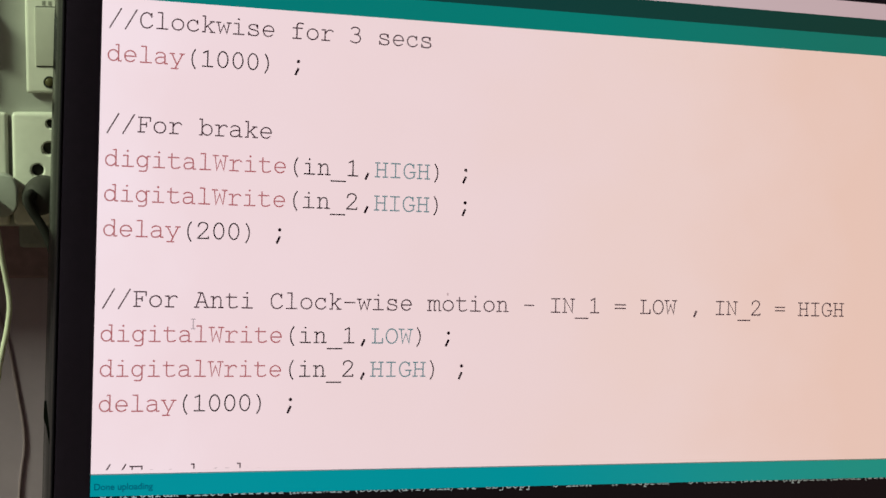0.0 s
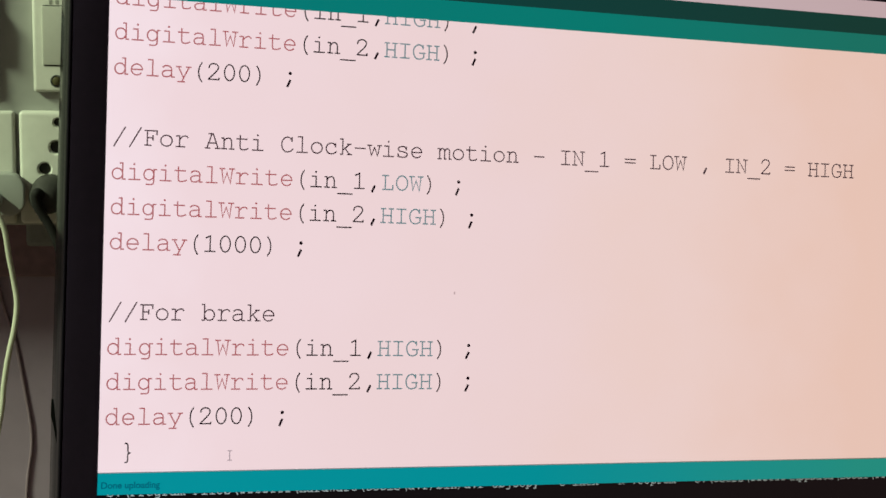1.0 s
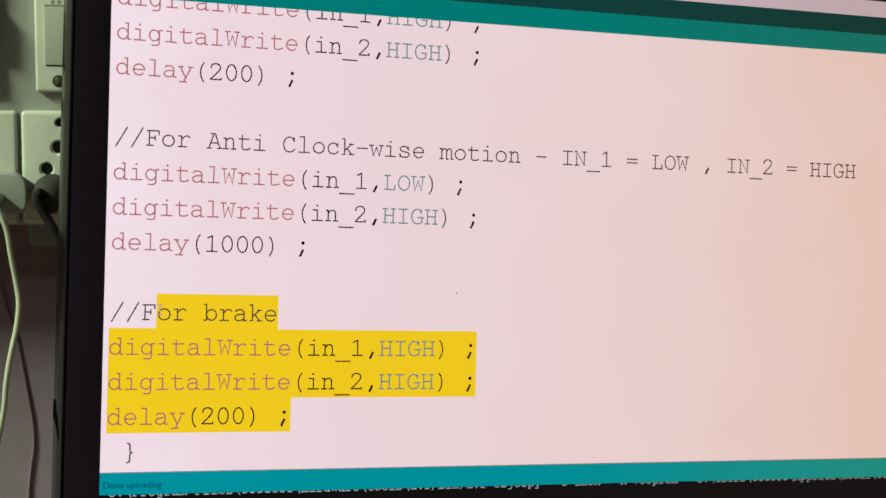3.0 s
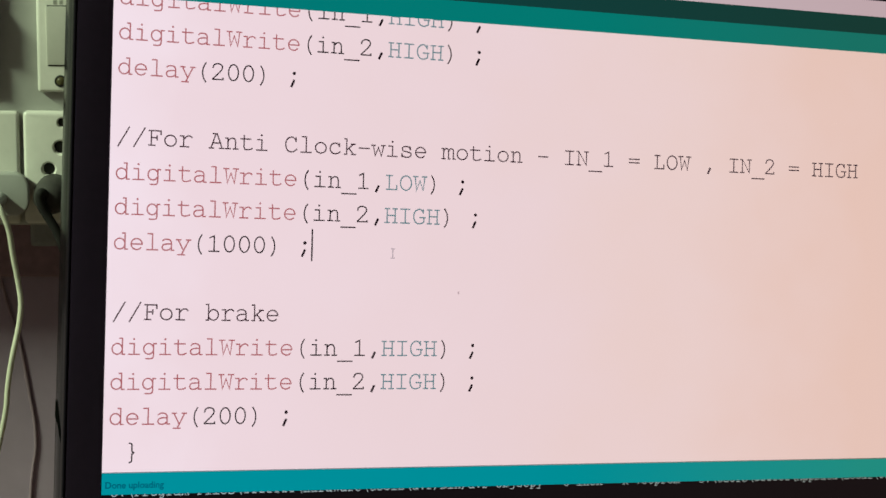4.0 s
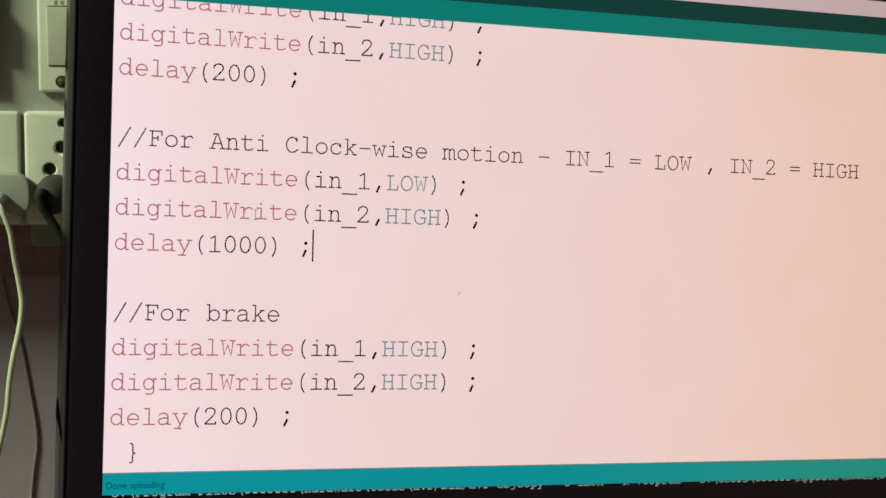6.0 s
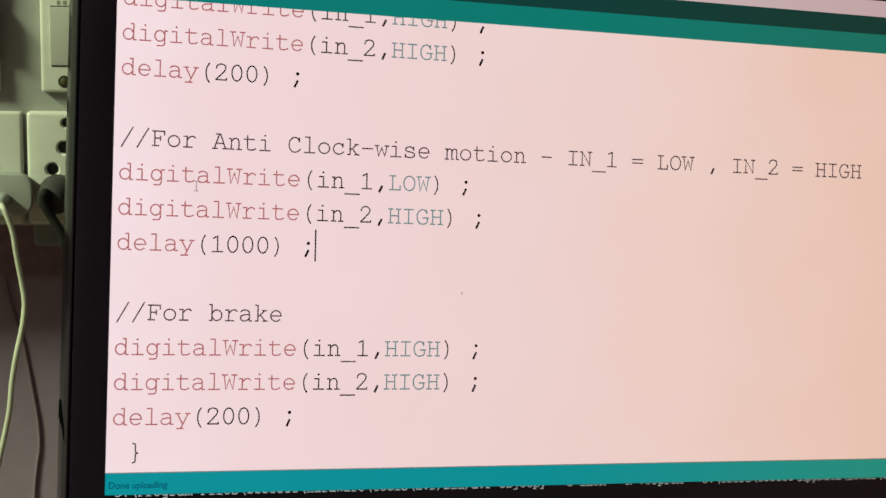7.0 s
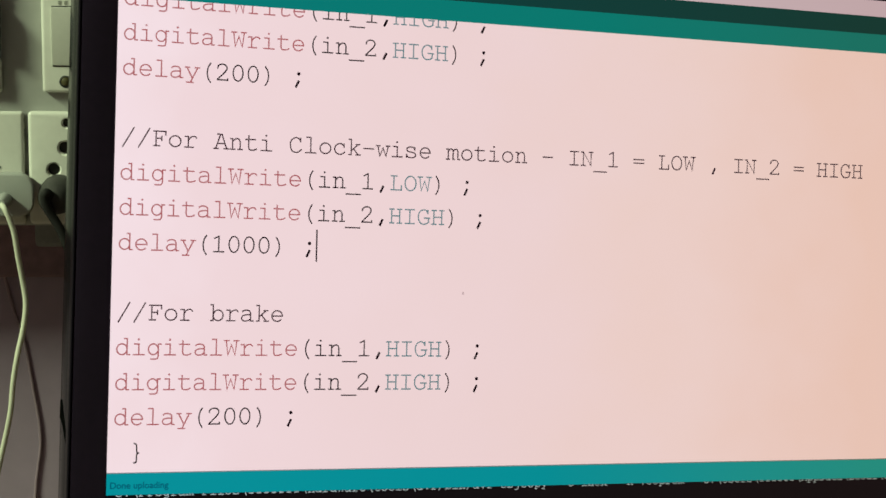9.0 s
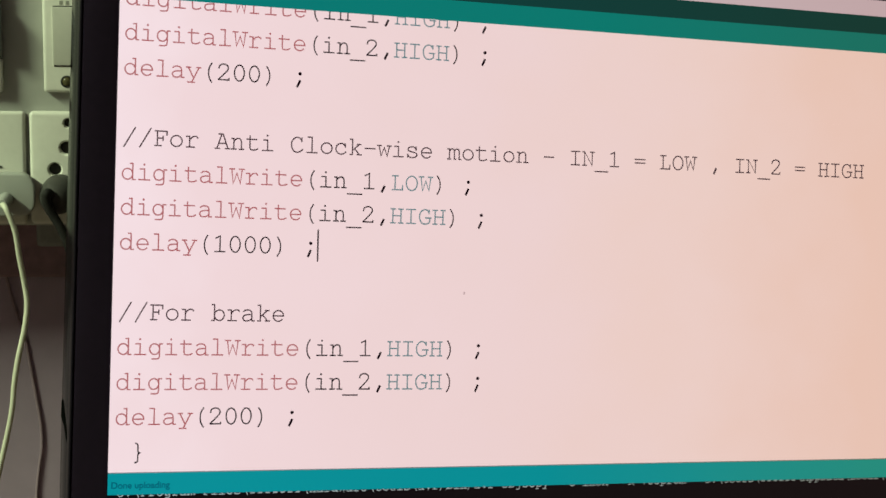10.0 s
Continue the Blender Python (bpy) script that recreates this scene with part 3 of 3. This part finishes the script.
def monitor():
    root = thing("monitor", "black glossy computer monitor showing program code", "monitor", pose(0, 0.02, 0.745))
    m = root.matrix_basis.inverted() @ SCREEN_AT
    screen = part("screen", box(LEFT * P - 0.001, RIGHT * P + 0.001, 0, 0.0003, BOTTOM * P - 0.001, TOP * P + 0.001), PAGE, root, "lit display with a pinkish white editor page", m)
    smooth(part("bezel", bezel_frame(FRONT_SECTION), BEZEL, root, "black plastic bezel", m), 50)
    smooth(part("bezel_rim", bezel_frame(RIM_SECTION), RIM, root, "glossy black outer rim", m), 50)
    w = 0.0144
    smooth(part("side_cover", box(LEFT * P - w, RIGHT * P + w, 0.0042, 0.0260, BOTTOM * P - w - 0.006, TOP * P + w, 0.0022, 3), CASE, root, "dark grey plastic side of the casing", m))
    smooth(part("back_cover", box(LEFT * P + 0.05, RIGHT * P - 0.05, 0.0262, 0.050, BOTTOM * P + 0.02, TOP * P - 0.03, 0.008, 3), CASE, root, "", m))
    seam = ((0.0225, -25.40), (0.0190, -25.65), (0.0135, -26.40), (0.0085, -27.10), (0.0045, -27.70), (0.0045, -27.95), (0.0090, -27.55), (0.0150, -26.95), (0.0235, -26.55))
    bm = bmesh.new()
    inner, outer = ([bm.verts.new((LEFT * P - w + x, y, z * P)) for y, z in seam] for x in (0.001, -0.0003))
    bm.faces.new(outer)
    for k in range(len(seam)):
        bm.faces.new((inner[k], inner[(k + 1) % len(seam)], outer[(k + 1) % len(seam)], outer[k]))
    bmesh.ops.recalc_face_normals(bm, faces=bm.faces[:])
    part("cover_seam", bm, SEAM, root, "curved dark seam in the casing", m)
    part("stand_neck", box(-0.03, 0.03, 0.045, 0.065, 0.012, 0.21, 0.004), CASE, root)
    smooth(part("stand_base", box(-0.12, 0.12, -0.04, 0.14, 0, 0.014, 0.005, 3), CASE, root))

    def layer(n):
        return -n * GLOW_STEP

    def strip(name, x0, x1, z0, z1, mat, n, label):
        ob = part(name, sheet(x0, x1, z0, z1), mat, screen, label)
        ob.location.y = layer(n)
        return ob

    strip("header_bar", LEFT - 0.1, RIGHT + 0.1, 0.48, 1.88, TEAL_HEADER, 4, "teal header bar of the editor")
    strip("toolbar", LEFT - 0.1, RIGHT + 0.1, 1.88, 3.20, TOOLBAR, 4, "dark teal toolbar of the editor")
    strip("menu_bar", LEFT - 0.1, RIGHT + 0.1, 3.20, TOP + 0.1, MENU, 4, "pale menu bar")
    strip("status_bar", LEFT - 0.1, RIGHT + 0.1, -31.17, -29.78, TEAL_STATUS, 5.6, "teal status bar")
    strip("page_margin", LEFT + 0.02, RIGHT, -29.78, -29.52, PAGE, 5.4, "blank margin at the foot of the page")
    strip("status_edge", LEFT - 0.1, RIGHT + 0.1, -29.81, -29.75, STATUS_EDGE, 6.0, "thin grey line over the status bar")
    strip("console_panel", LEFT - 0.1, RIGHT + 0.1, BOTTOM - 0.1, -31.17, CONSOLE, 4, "black console panel")
    flat_text("Done uploading", 0.585 * P, screen, STATUS_INK, pose(-0.16 * P, layer(6.4), -30.76 * P, 90), "status_text", "small dark status words on the teal bar")

    # console output, its upper half under the status bar; names in it are plain bars
    console = part("console_line", sheet(LEFT, 60, -0.5, 0.6), CONSOLE, root, "small pale console output half under the status bar", m @ pose(0, layer(4.4), -31.26 * P))
    output = "C:\\Program Files\\#######\\hardware\\tools\\avr/bin/avr objcopy   O ihex   R .eeprom   C:\\Users\\######\\AppData\\Local\\########"
    for c, ch in enumerate(output):
        if ch != " ":
            ob = new("character", letter_mesh(ch, CONSOLE_INK, 0.505 * P / 6, 1.25))
            ob.parent, ob.location = console, ((0.20 + 0.505 * c) * P, -0.4 * GLOW_STEP, 0)

    lines = {}
    for row, text in CODE.items():
        lines[row] = code_line(text, root, m @ pose(0, layer(0.5), -row * ROW * P))

    picks = {}
    for row, c0, c1, t0, t1 in SELECTED:
        bar = part("selection_bar", sheet(c0, c1, -0.56, ROW - 0.56), YELLOW, screen, "yellow selection highlight behind the code")
        bar.location = (0, BEHIND, -row * ROW * P)
        picks[row, c0] = (bar, t0, t1)
    caret = part("text_caret", box(-0.05 * P, 0.05 * P, 0, 0.00004, -0.50 * P, 1.62 * P), INK, screen, "thin dark text caret")
    bm = bmesh.new()
    for a, b, z0, z1 in ((-0.035, 0.035, -0.34, 0.34), (-0.15, -0.035, 0.28, 0.34), (0.035, 0.15, 0.28, 0.34), (-0.15, -0.035, -0.34, -0.28), (0.035, 0.15, -0.34, -0.28)):
        bm.faces.new([bm.verts.new((q * P, 0, r * P)) for q, r in ((a, z0), (b, z0), (b, z1), (a, z1))])
    pointer = part("mouse_pointer", bm, POINTER, screen, "faint grey mouse pointer bar")
    # a speck of dust, drawn as a glowing patch
    dim = part("dust_speck", sheet(-0.06, 0.06, -0.10, 0.10), DIM, screen, "tiny speck of dust on the page, its paleness made by glow")
    dim.location = (23.44 * P, layer(3), -18.0 * P)
    return m, lines, picks, caret, pointer


# row of code, first and last column, when it is marked and when let go
SELECTED = ((12, 0, 12, 1.75, 3.05), (11, 5, 25, 1.75, 3.05), (11, 4, 5, 1.87, 3.05), (11, 0, 4, 1.95, 3.05), (10, 3, 25, 1.95, 3.05), (10, 0, 3, 2.05, 3.05),
            (9, 3, 11, 2.15, 3.05), (6, 0, 13, 3.45, 3.85), (5, 2, 24, 3.60, 3.85))
SCROLL = ((0.0, 10.21), (0.07, 3.53), (0.25, 0.0))
# pointer, in cells
POINTS = ((0.0, 5.95, -20.2), (0.3, 5.95, -18.4), (0.5, 6.45, -11.3), (0.7, 0.45, -8.7), (0.85, 2.5, -20.0), (1.0, 8.1, -28.79), (1.2, 12.26, -26.81), (1.5, 12.24, -25.77), (1.7, 10.48, -25.94), (1.8, 4.41, -24.7),
          (2.0, 2.72, -21.0), (2.2, 2.94, -19.5), (3.0, 3.2, -19.4), (3.4, 13.0, -12.8), (3.6, 3.0, -11.0), (3.8, 18.7, -15.43), (4.2, 18.3, -15.42), (4.3, 5.18, -13.32), (4.4, 0.03, -13.06), (4.6, 8.18, -12.16), (4.9, 9.12, -11.9),
          (5.5, 9.04, -11.93), (5.7, 9.13, -12.5), (6.8, 7.81, -15.24), (6.9, 4.78, -19.65), (7.0, 5.0, -11.4), (7.1, 6.05, -7.28), (7.2, 9.26, -9.74), (7.3, 7.61, -13.12), (7.4, 8.30, -16.63), (7.5, 12.4, -23.05), (7.6, 12.39, -27.4), (7.7, 12.6, -33.0), (10.0, 12.6, -33.0))

room()
wall_lamp()
desk()
switchboard()
conduit()
wall_streak()
switches()
sockets()
plug()
charger()
PANEL, lines, picks, caret, pointer = monitor()


def stepped(events):
    """Rows that stand still and jump within one thirtieth of a second."""
    rows = [(0.0, events[0][1])]
    for t, m in events[1:]:
        f = math.floor(t * FPS)
        rows += [(f / FPS, rows[-1][1]), ((f + 1) / FPS, m)]
    if rows[-1][0] < 10.0:
        rows.append((10.0, rows[-1][1]))
    return rows


def motions():
    front = -GLOW_STEP
    for row, line in lines.items():
        # lines that leave the page wait behind the upper bars
        walk(line, stepped([(t, PANEL @ pose(0, 0.5 * front, min(-row * ROW - down, 4.4) * P)) for t, down in SCROLL]))
    for (row, c0), (bar, t0, t1) in picks.items():
        z = -row * ROW * P
        walk(bar, stepped([(0.0, pose(0, BEHIND, z)), (t0, pose(0, front, z)), (t1, pose(0, BEHIND, z))]))

    def caret_at(row, col, lit=True):
        return pose((col + 0.05) * P, 3 * front if lit else BEHIND, -row * ROW * P)

    events = [(0.0, caret_at(12, 12, False)), (1.65, caret_at(12, 12)), (1.75, caret_at(11, 5)), (1.87, caret_at(11, 4)), (1.95, caret_at(10, 3)), (2.05, caret_at(10, 3, False)),
              (2.15, caret_at(9, 3)), (2.67, caret_at(9, 3, False)), (3.10, caret_at(7, 13, False)), (3.87, caret_at(7, 13))]
    for k in range(6):
        events += [(4.37 + k, caret_at(7, 13, False)), (4.87 + k, caret_at(7, 13))]
    walk(caret, stepped([e for e in events if e[0] < 9.95]))
    walk(pointer, [(t, pose(x * P, 6 * front, z * P)) for t, x, z in POINTS])


motions()
